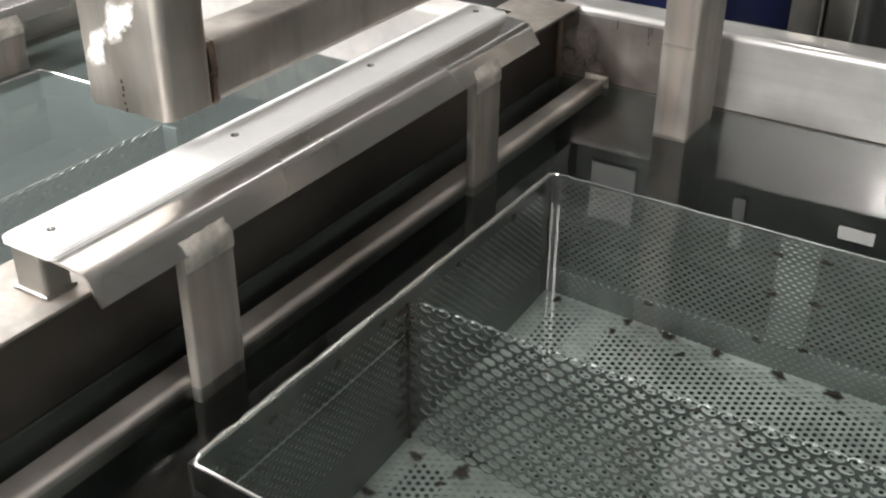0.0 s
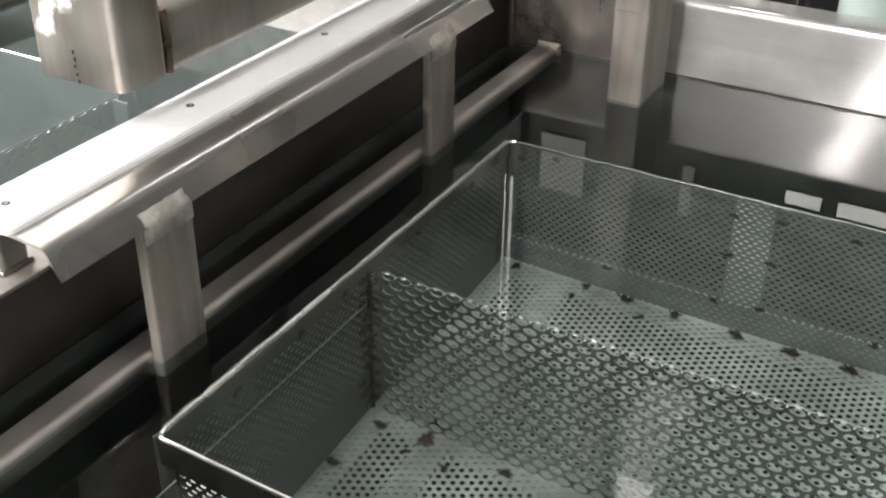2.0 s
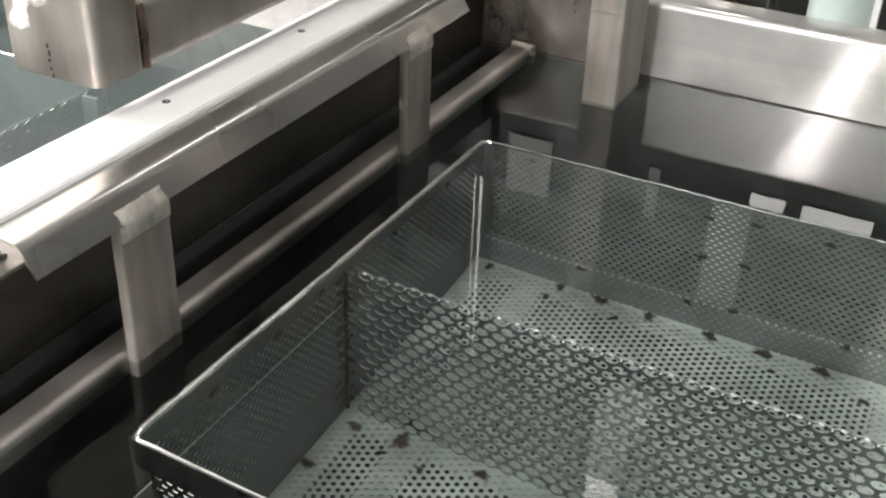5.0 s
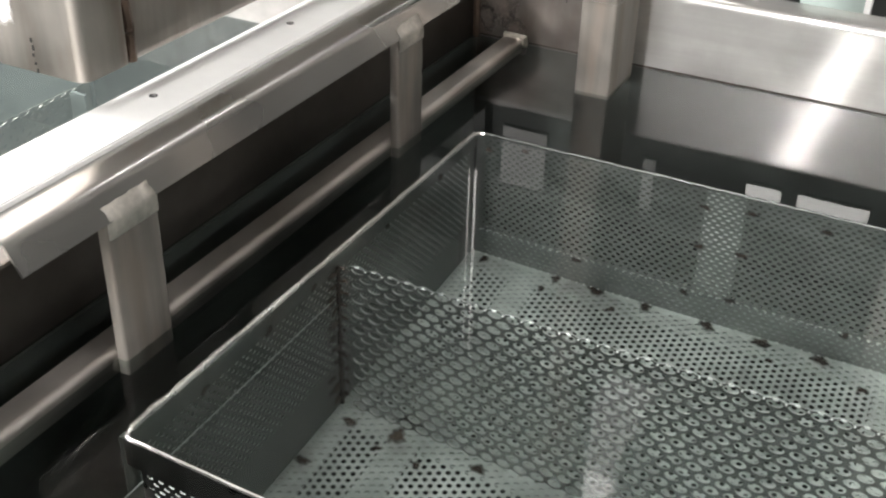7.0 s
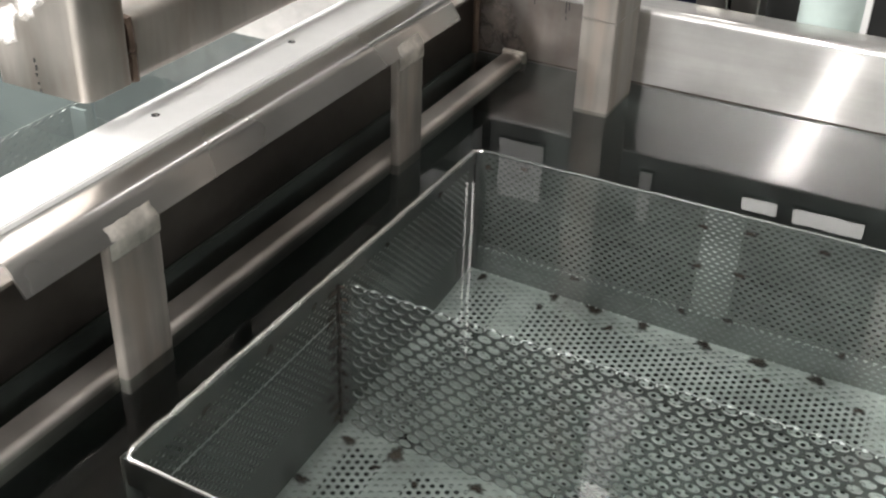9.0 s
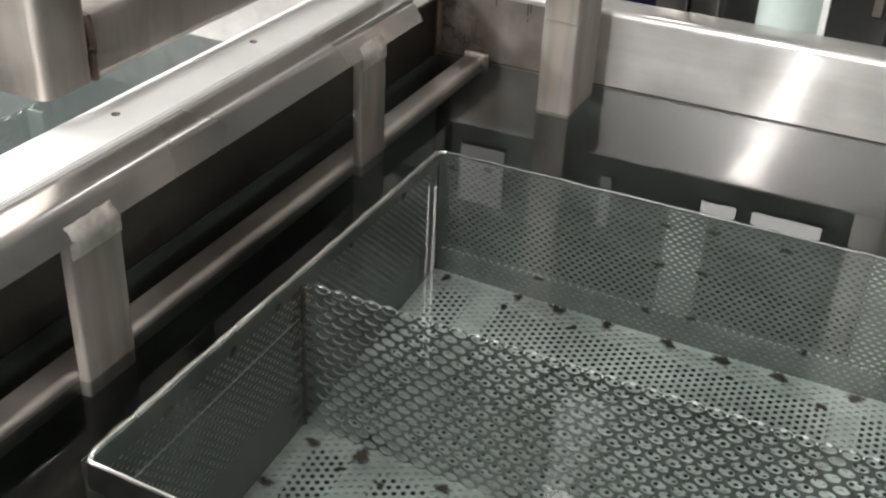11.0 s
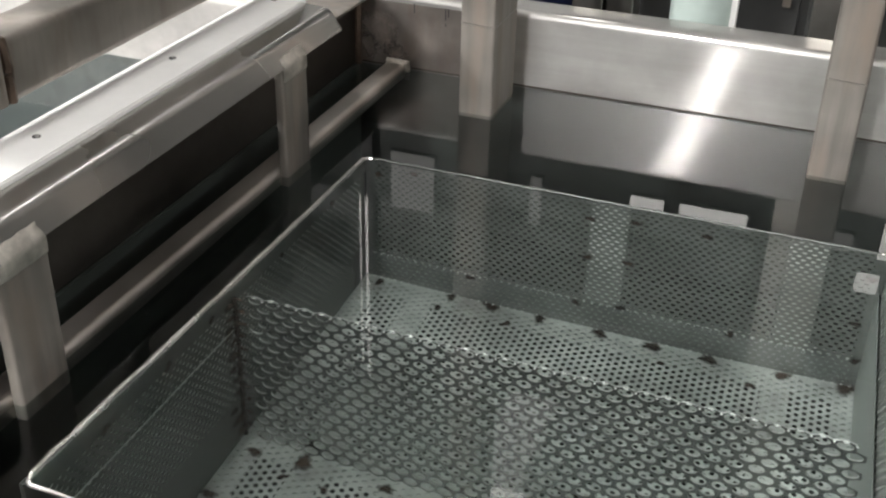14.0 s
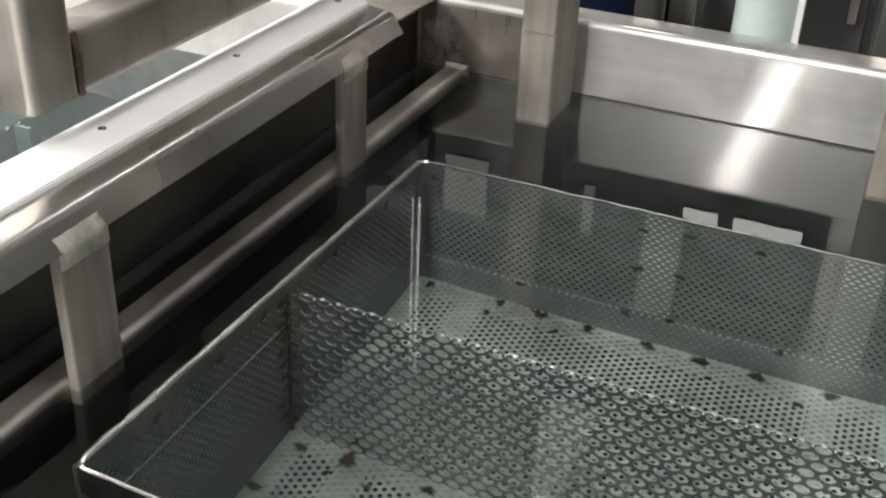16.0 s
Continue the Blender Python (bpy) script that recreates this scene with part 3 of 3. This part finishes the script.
def washing_basket():
    bk = thing("washing_basket", "perforated stainless washing basket sunk in water up to its rim", "basket")
    p, h, d = 0.0112, 0.0062, 0.0015
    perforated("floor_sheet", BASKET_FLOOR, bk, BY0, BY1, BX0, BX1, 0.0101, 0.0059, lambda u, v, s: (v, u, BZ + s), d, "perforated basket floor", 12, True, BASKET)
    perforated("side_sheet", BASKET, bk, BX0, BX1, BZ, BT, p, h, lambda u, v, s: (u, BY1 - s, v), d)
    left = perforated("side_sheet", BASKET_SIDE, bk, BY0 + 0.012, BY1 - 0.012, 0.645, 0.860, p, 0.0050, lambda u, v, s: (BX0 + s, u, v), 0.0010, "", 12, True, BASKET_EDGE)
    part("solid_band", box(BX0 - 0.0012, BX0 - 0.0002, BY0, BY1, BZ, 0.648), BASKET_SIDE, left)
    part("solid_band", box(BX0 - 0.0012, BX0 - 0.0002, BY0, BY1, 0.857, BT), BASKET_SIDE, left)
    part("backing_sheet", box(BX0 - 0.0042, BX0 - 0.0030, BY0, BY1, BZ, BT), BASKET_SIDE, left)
    # Wire added to draw a reflection that lies on the water.
    part("seam_wire", wire([(BX0 + 0.002, BY0 - 0.045, SEAM), (BX0 + 0.002, 0.838, SEAM)], 0.0009, 6), BASKET_EDGE, left, "thin pale wire drawn for a bright line mirrored in the water")
    perforated("side_sheet", BASKET, bk, BY0, BY1, BZ, BT, p, h, lambda u, v, s: (BX1 - s, u, v), d)
    part("inner_sheet", box(BX1 - 0.0036, BX1 - 0.0024, BY0, BY1, BZ + 0.001, 0.790), PALE, bk, "plain grey inner sheet")
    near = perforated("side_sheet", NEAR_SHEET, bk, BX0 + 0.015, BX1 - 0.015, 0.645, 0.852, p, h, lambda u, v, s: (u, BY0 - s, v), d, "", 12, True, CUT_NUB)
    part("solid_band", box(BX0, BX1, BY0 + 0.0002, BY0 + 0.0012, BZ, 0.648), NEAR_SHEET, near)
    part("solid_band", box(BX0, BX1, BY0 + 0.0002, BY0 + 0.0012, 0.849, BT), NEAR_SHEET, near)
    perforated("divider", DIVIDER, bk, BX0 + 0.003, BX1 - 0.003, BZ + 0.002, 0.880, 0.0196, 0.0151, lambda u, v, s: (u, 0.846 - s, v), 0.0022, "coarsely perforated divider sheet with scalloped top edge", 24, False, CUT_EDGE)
    # rows of tiny pale nubs that paint glints along the folds of the far side
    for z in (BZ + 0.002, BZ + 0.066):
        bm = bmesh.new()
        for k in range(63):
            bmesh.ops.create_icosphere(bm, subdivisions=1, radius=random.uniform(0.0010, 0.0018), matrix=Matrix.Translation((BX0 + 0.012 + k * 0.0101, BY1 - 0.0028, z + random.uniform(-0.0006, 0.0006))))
        part("fold_seam", bm, CUT_NUB, bk, "row of pale nubs painting glints along a fold")
    # pale nubs that paint glints along the divider's scalloped top
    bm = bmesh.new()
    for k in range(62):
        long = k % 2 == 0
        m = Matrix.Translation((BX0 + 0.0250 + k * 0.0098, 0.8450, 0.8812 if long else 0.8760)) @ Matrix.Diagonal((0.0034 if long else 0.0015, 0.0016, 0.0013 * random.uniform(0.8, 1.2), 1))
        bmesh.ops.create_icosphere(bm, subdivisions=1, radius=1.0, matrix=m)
    part("edge_nubs", bm, CUT_NUB, bk, "row of pale nubs painting glints along the divider's top")
    perforated("fold_strip", FOLD, bk, BX0 + 0.004, BX1 - 0.004, BZ + 0.001, BZ + 0.064, 0.0062, 0.0030, lambda u, v, s: (u, BY1 - 0.0022 - s, v), 0.0006, "finely perforated grey strip along the far fold", 6)
    # backing strips outside the sheets
    for x0, x1 in ((BX0, -0.520), (-0.476, -0.440), (-0.249, -0.205), (-0.012, 0.022), (0.070, BX1)):
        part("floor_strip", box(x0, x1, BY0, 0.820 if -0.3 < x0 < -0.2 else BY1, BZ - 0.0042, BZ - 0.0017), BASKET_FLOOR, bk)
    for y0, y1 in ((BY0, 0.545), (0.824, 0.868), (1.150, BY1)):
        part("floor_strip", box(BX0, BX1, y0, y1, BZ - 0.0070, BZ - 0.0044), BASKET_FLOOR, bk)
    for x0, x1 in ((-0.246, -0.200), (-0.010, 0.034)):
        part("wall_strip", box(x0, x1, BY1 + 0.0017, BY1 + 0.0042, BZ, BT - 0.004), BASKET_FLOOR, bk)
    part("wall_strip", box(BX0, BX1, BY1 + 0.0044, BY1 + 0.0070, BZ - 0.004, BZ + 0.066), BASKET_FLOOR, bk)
    part("wall_strip", box(BX1 + 0.0017, BX1 + 0.0042, BY0, BY1, BZ - 0.004, BZ + 0.066), BASKET, bk)
    # rim wire, slightly uneven, just breaking the surface
    r, c = 0.0034, 0.010

    def run(a, b):
        n = 40
        return [Vector(a).lerp(Vector(b), k / n) + Vector((0, 0, random.uniform(-0.0005, 0.0005))) for k in range(n + 1)]

    z = WATER + 0.0010
    part("rim_wire", wire(run((BX0, BY0 + c, z), (BX0, BY1 - c, z)), r, 8, 0.35), WIRE, bk, "bright rim wire at the water surface", True)
    part("rim_wire", wire(run((BX1, BY0 + c, z), (BX1, BY1 - c, z)), r * 1.05, 8, 0.45), WIRE, bk, "bright rim wire at the water surface", True)
    # Far rim wire takes the shade colour to look dimmer than the others.
    part("rim_wire", wire(run((BX0 + c, BY1, z), (BX1 - c, BY1, z - 0.001)), r * 0.45, 8, 0.1), BASKET_SIDE, bk, "dull rim wire at the water surface", True)
    part("rim_wire", wire(run((BX0 + c, BY0, z), (BX1 - c, BY0, z - 0.0005)), r * 0.65, 8, 0.1), WIRE, bk, "bright rim wire at the water surface", True)
    for cx, cy, a in ((BX0 + c, BY1 - c, 90), (BX1 - c, BY1 - c, 0), (BX0 + c, BY0 + c, 180), (BX1 - c, BY0 + c, 270)):
        part("rim_corner", wire([(cx + c * math.cos(radians(a + 10 * k)), cy + c * math.sin(radians(a + 10 * k)), z - 0.0012) for k in range(10)], r * 0.75, 8, 0.1), WIRE, bk, "", True)
    # burnt weld spots
    for x, y, s in ((-0.525, 1.171, 7), (-0.423, 1.176, 8), (-0.367, 1.178, 11), (-0.299, 1.177, 10), (-0.219, 1.176, 10), (-0.150, 1.174, 11), (-0.079, 1.174, 10), (0.010, 1.174, 9),
                    (0.085, 1.176, 12), (-0.432, 1.148, 6), (-0.337, 1.150, 6), (-0.134, 1.146, 5), (-0.025, 1.143, 6), (-0.469, 0.832, 11), (-0.370, 0.832, 8), (-0.264, 0.832, 8),
                    (-0.334, 0.800, 6), (-0.480, 0.805, 5), (-0.431, 0.805, 5), (-0.525, 0.825, 8), (-0.540, 0.751, 8), (-0.177, 0.901, 5)):
        part("weld_spot", blob(x, y, BZ + 0.0006, s / 800), SPOT, bk, "dark burnt weld spot")
    for x, z in ((-0.399, 0.615), (-0.255, 0.615), (-0.197, 0.625), (-0.060, 0.620), (0.088, 0.620), (-0.195, 0.745), (-0.246, 0.848), (-0.190, 0.860), (-0.105, 0.860),
                 (0.085, 0.830), (0.078, 0.710), (-0.530, 0.858), (-0.246, 0.740), (-0.480, 0.880)):
        part("weld_spot", blob(x, BY1 - 0.0030, z, 0.0085, "-y"), SPOT, bk, "dark burnt weld spot")
    part("corner_weld", bead([(BX0 + 0.0025, 0.8445, BZ + 0.002), (BX0 + 0.0025, 0.8445, 0.872)], 0.0022, 1.3), RUST, bk, "dark burnt weld at the divider", True)
    for k in range(11):
        part("weld_spot", blob(BX0 + 0.0014, 0.838 - random.uniform(0, 0.012), BZ + 0.02 + k * 0.0285, random.uniform(0.008, 0.016), "x"), SPOT, bk, "dark burnt weld spot")
        part("weld_spot", blob(BX0 + 0.006 + random.uniform(0, 0.004), 0.8446, BZ + 0.03 + k * 0.0285, random.uniform(0.004, 0.009), "-y"), SPOT, bk, "dark burnt weld spot")
    for y, z in ((0.62, 0.86), (0.72, 0.862), (0.80, 0.87), (0.58, 0.60), (0.95, 0.86), (1.08, 0.865)):
        part("weld_spot", blob(BX0 + 0.0012, y, z, random.uniform(0.006, 0.010), "x"), SPOT, bk, "dark burnt weld spot")
    # the basket is bent a little out of square: its right-hand near corner stands out
    for child in bk.children_recursive:
        for v in child.data.vertices:
            u, w = (v.co.x - BX0) / (BX1 - BX0), 1 - (v.co.y - BY0) / (BY1 - BY0)
            v.co.x += 0.018 * u * w
            v.co.y -= 0.003 * w + 0.022 * u * w * w
        child.data.update()
    return bk


washing_basket()

# ------------------------------------------------------------------ neighbouring tank's things
copy_thing(rail, pose(-0.81, -0.08, LOW - RIM))["label"] = "stainless guide rail with white strip beside the neighbouring basket"

basket2 = thing("washing_basket", "narrow perforated steel basket sunk in the neighbouring tank", "basket")
QX0, QX1, QY0, QY1 = -1.405, -1.093, 0.42, 1.075
part("floor_sheet", box(QX0, QX1, QY0, QY1, 0.60, 0.603), PALE, basket2)
part("side_sheet", box(QX0, QX0 + 0.0015, QY0, QY1, 0.60, 0.896), PALE, basket2)
part("side_sheet", box(QX0, QX1, QY1 - 0.0015, QY1, 0.60, 0.896), PALE, basket2)
part("side_sheet", box(QX0, QX1, QY0, QY0 + 0.0015, 0.60, 0.896), PALE, basket2)
perforated("side_sheet", STEEL_DARK, basket2, QY0, QY1, 0.60, 0.890, 0.0215, 0.0110, lambda u, v, s: (QX1 + s, u, v), 0.002, "coarsely perforated side sheet", 12, False)
# Dark sheet added behind the holes to paint them shaded.
part("backing_sheet", box(QX1 - 0.0060, QX1 - 0.0045, QY0 + 0.002, QY1 - 0.002, 0.604, 0.888), STEEL_DARK, basket2)
part("rim_wire", wire([(QX0, QY0, WATER), (QX0, QY1, WATER), (QX1, QY1, WATER)], 0.003, 8, 0.1), WIRE, basket2, "bright rim wire at the water surface", True)
part("corner_plate", box(QX1 + 0.004, QX1 + 0.030, QY1 - 0.05, QY1 - 0.045, 0.60, 0.893), PALE, basket2, "pale corner plate")

# hanging lifting frame
frame_post = thing("lifting_frame", "hanging rectangular steel tube with a welded horizontal arm", "lifting frame")
part("post", prism(rounded(-0.814, -0.703, 0.682, 0.746, 0.011, 5), "z", 1.116, HZ), STEEL, frame_post, smooth=True)
arm = part("arm", prism(rounded(-0.762, -0.707, 1.112, 1.177, 0.009, 5), "y", 0.7465, 1.34), STEEL, frame_post, "horizontal steel tube arm", True)
part("weld_bead", bead([(-0.708, 0.749, 1.115), (-0.7075, 0.750, 1.145), (-0.709, 0.749, 1.174), (-0.755, 0.749, 1.177)], 0.0052, 0.12), BROWN, arm, "brownish weld bead", True)
for z, h, dx in ((1.147, 0.004, 0), (1.140, 0.005, 0.001), (1.133, 0.003, 0), (1.118, 0.004, 0.002), (1.125, 0.0025, 0.001)):
    part("printed_mark", box(-0.7615 + dx, -0.7595 + dx, 0.6812, 0.6819, z - h / 2, z + h / 2), INK, frame_post, "small black printed mark")

for px, pz, pr in ((-0.788, 1.172, 0.017), (-0.782, 1.186, 0.012), (-0.757, 1.205, 0.020), (-0.744, 1.214, 0.016)):
    part("white_patch", blob(px, 0.6812 - pr * 0.01, pz, pr, "-y"), CHALK, frame_post, "bright white irregular patch on the tube")

# ink ticks on the end wall
ticks = thing("ink_mark", "short black ink strokes on the steel end wall", "mark")
for x, z0, z1 in ((-0.6135, 0.990, 1.004), (-0.5630, 0.985, 1.003), (-0.5585, 0.990, 1.003), (-0.5625, 0.975, 0.980)):
    part("stroke", box(x - 0.0008, x + 0.0008, Y_WALL - 0.0012, Y_WALL - 0.0007, z0, z1), INK, ticks)

# ------------------------------------------------------------------ behind the tanks
YB = 2.05


def back_post(x0, x1, mat, label, y=YB, top=2.6):
    t = thing("frame_post", label, "post", "posts behind the tanks")
    part("tube", prism(rounded(x0, x1, y, y + 0.08, 0.006, 3), "z", 0, top), mat, t, smooth=True)
    part("base_plate", box(x0 - 0.03, x1 + 0.03, y - 0.03, y + 0.11, 0, 0.012, 0.002), mat, t)


stump = thing("steel_stub", "short brown-tinted steel stub behind the neighbouring tank", "post")
part("tube", prism(rounded(-0.955, -0.895, 1.455, 1.515, 0.006, 3), "z", 0, 1.075), BROWN, stump, smooth=True)
part("base_plate", box(-0.985, -0.865, 1.44, 1.53, 0, 0.01, 0.002), BROWN, stump)
back_post(-0.505, -0.445, STEEL_DARK, "low grey steel post behind the tank", YB, 1.24)
back_post(-0.442, -0.388, STEEL_DARK, "low grey steel post behind the tank", YB + 0.01, 1.24)
back_post(-0.062, 0.03, STEEL_DARK, "grey steel post behind the tank")
back_post(-1.10, -1.02, STEEL, "low grey steel post behind the tank", YB, 1.30)
drum = thing("plastic_drum", "dark blue plastic drum behind the tank", "drum")
bm = bmesh.new()
bmesh.ops.create_cone(bm, cap_ends=True, segments=40, radius1=0.29, radius2=0.29, depth=0.92, matrix=pose(-0.90, 2.55, 0.46))
bmesh.ops.bevel(bm, geom=[e for e in bm.edges if abs(e.verts[0].co.z - e.verts[1].co.z) < 1e-5], offset=0.02, segments=2, affect="EDGES")
part("body", bm, BLUE, drum, smooth=True)
for z in (0.30, 0.62):
    part("hoop", wire([(-0.90 + 0.292 * math.cos(k * math.pi / 20), 2.55 + 0.292 * math.sin(k * math.pi / 20), z) for k in range(41)], 0.012), BLUE, drum, "", True)
duct = thing("round_duct", "glossy pale green upright duct behind the tank", "duct")
bm = bmesh.new()
bmesh.ops.create_cone(bm, cap_ends=True, segments=48, radius1=0.062, radius2=0.062, depth=1.24, matrix=pose(-0.260, 2.10, 0.62))
part("pipe", bm, CURTAIN, duct, smooth=True)
part("edge_strip", box(-0.208, -0.194, 2.07, 2.09, 0, 1.24, 0.002), WHITE, duct, "white upright edge strip")
for x0, x1, y0, z1 in ((-2.3, -1.0, 2.5, 1.2), (-0.55, 0.35, 2.7, 1.45), (0.4, 1.6, 2.5, 1.6)):
    cab = thing("machine_cabinet", "dark painted machine cabinet behind the tanks", "cabinet", "cabinets behind the tanks")
    part("body", box(x0, x1, y0, y0 + 0.6, 0.06, z1, 0.01), CABINET, cab)
    for k in range(2):
        w = (x1 - x0) / 2
        d = part("door", box(x0 + k * w + 0.01, x0 + (k + 1) * w - 0.01, y0 - 0.018, y0 - 0.001, 0.1, z1 - 0.03, 0.004), CABINET, cab)
        part("handle", box(x0 + w - 0.05 + k * 0.08, x0 + w - 0.03 + k * 0.08, y0 - 0.035, y0 - 0.019, z1 * 0.5, z1 * 0.5 + 0.14, 0.003), STEEL, d, "steel handle")
    part("plinth", box(x0 + 0.03, x1 - 0.03, y0 + 0.03, y0 + 0.57, 0, 0.06), CABINET, cab)

# row of lit panels under a cross beam, seen mirrored in the water
beam = thing("cross_beam", "dark steel cross beam carrying lit panels", "beam")
part("tube", prism(rounded(3.02, 3.10, 1.98, 2.10, 0.008, 3), "x", -2.2, 1.2), CABINET, beam, smooth=True)
for bxx in (-2.15, 1.10):
    part("leg", box(bxx, bxx + 0.08, 3.02, 3.10, 0, 1.98, 0.004), CABINET, beam)
PANEL_GLOW = glow_material("lit_panel", (1.0, 0.97, 0.92), 3.6)
DIM_GLOW = glow_material("dim_panel", (1.0, 0.97, 0.92), 0.45, 0.2)
for x0, x1, z0, z1 in ((-0.508, -0.406, 1.803, 1.842), (-0.358, -0.158, 1.800, 1.846), (0.080, 0.138, 1.80, 1.856), (0.212, 0.300, 1.75, 1.862), (0.168, 0.232, 1.915, 1.975), (-1.295, -1.145, 1.80, 2.0), (-0.822, -0.786, 1.80, 1.97)):
    lp = thing("light_panel", "small lit white panel under the cross beam", "lamp", "lit panels")
    part("housing", box(x0 - 0.004, x1 + 0.004, 3.003, 3.019, z0 - 0.004, z1 + 0.004, 0.002), CABINET, lp)
    part("diffuser", box(x0, x1, 2.998, 3.0025, z0, z1), DIM_GLOW if x1 < -0.7 or 0 < x0 < 0.1 else PANEL_GLOW, lp, "glowing white diffuser")
    part("hanger", box((x0 + x1) / 2 - 0.006, (x0 + x1) / 2 + 0.006, 3.0195, 3.026, z0, 1.99), CABINET, lp)
cl = thing("ceiling_panel", "square lit ceiling panel in a white housing", "lamp")
part("housing", box(-0.97, -0.79, 2.28, 3.14, 3.215, HZ, 0.006), WHITE, cl)
part("diffuser", box(-0.955, -0.805, 2.30, 3.12, 3.20, 3.2145), glow_material("soft_panel", (1.0, 0.97, 0.94), 8.0), cl, "softly lit diffuser")
# Dim glowing panel added to lay a pale haze on the water.
part("side_diffuser", box(-1.04, -0.84, 3.15, 3.72, 3.20, 3.2145, 0.002), glow_material("haze_glow", (1.0, 0.97, 0.94), 1.5), cl, "dim glowing panel added for a pale haze on the water")
part("side_housing", box(-1.06, -0.82, 3.145, 3.74, 3.215, HZ, 0.004), WHITE, cl)
# Glowing tubes made up for bright upright lines mirrored in the water.
tube = thing("upright_lamp", "slim glowing tubes on a dark stand, made up for bright mirrored lines", "lamp")
part("stand", box(-0.915, -0.865, 1.905, 1.945, 0, 1.86, 0.004), CABINET, tube)
for x, r, z1 in ((-0.879, 0.0032, 1.83), (-0.894, 0.0018, 1.80)):
    part("lamp_tube", wire([(x, 1.90, 1.36), (x, 1.90, z1)], r, 8), PANEL_GLOW, tube, "thin glowing tube made up for a bright mirrored line")


def motions():
    """Nothing but the camera moves."""


motions()
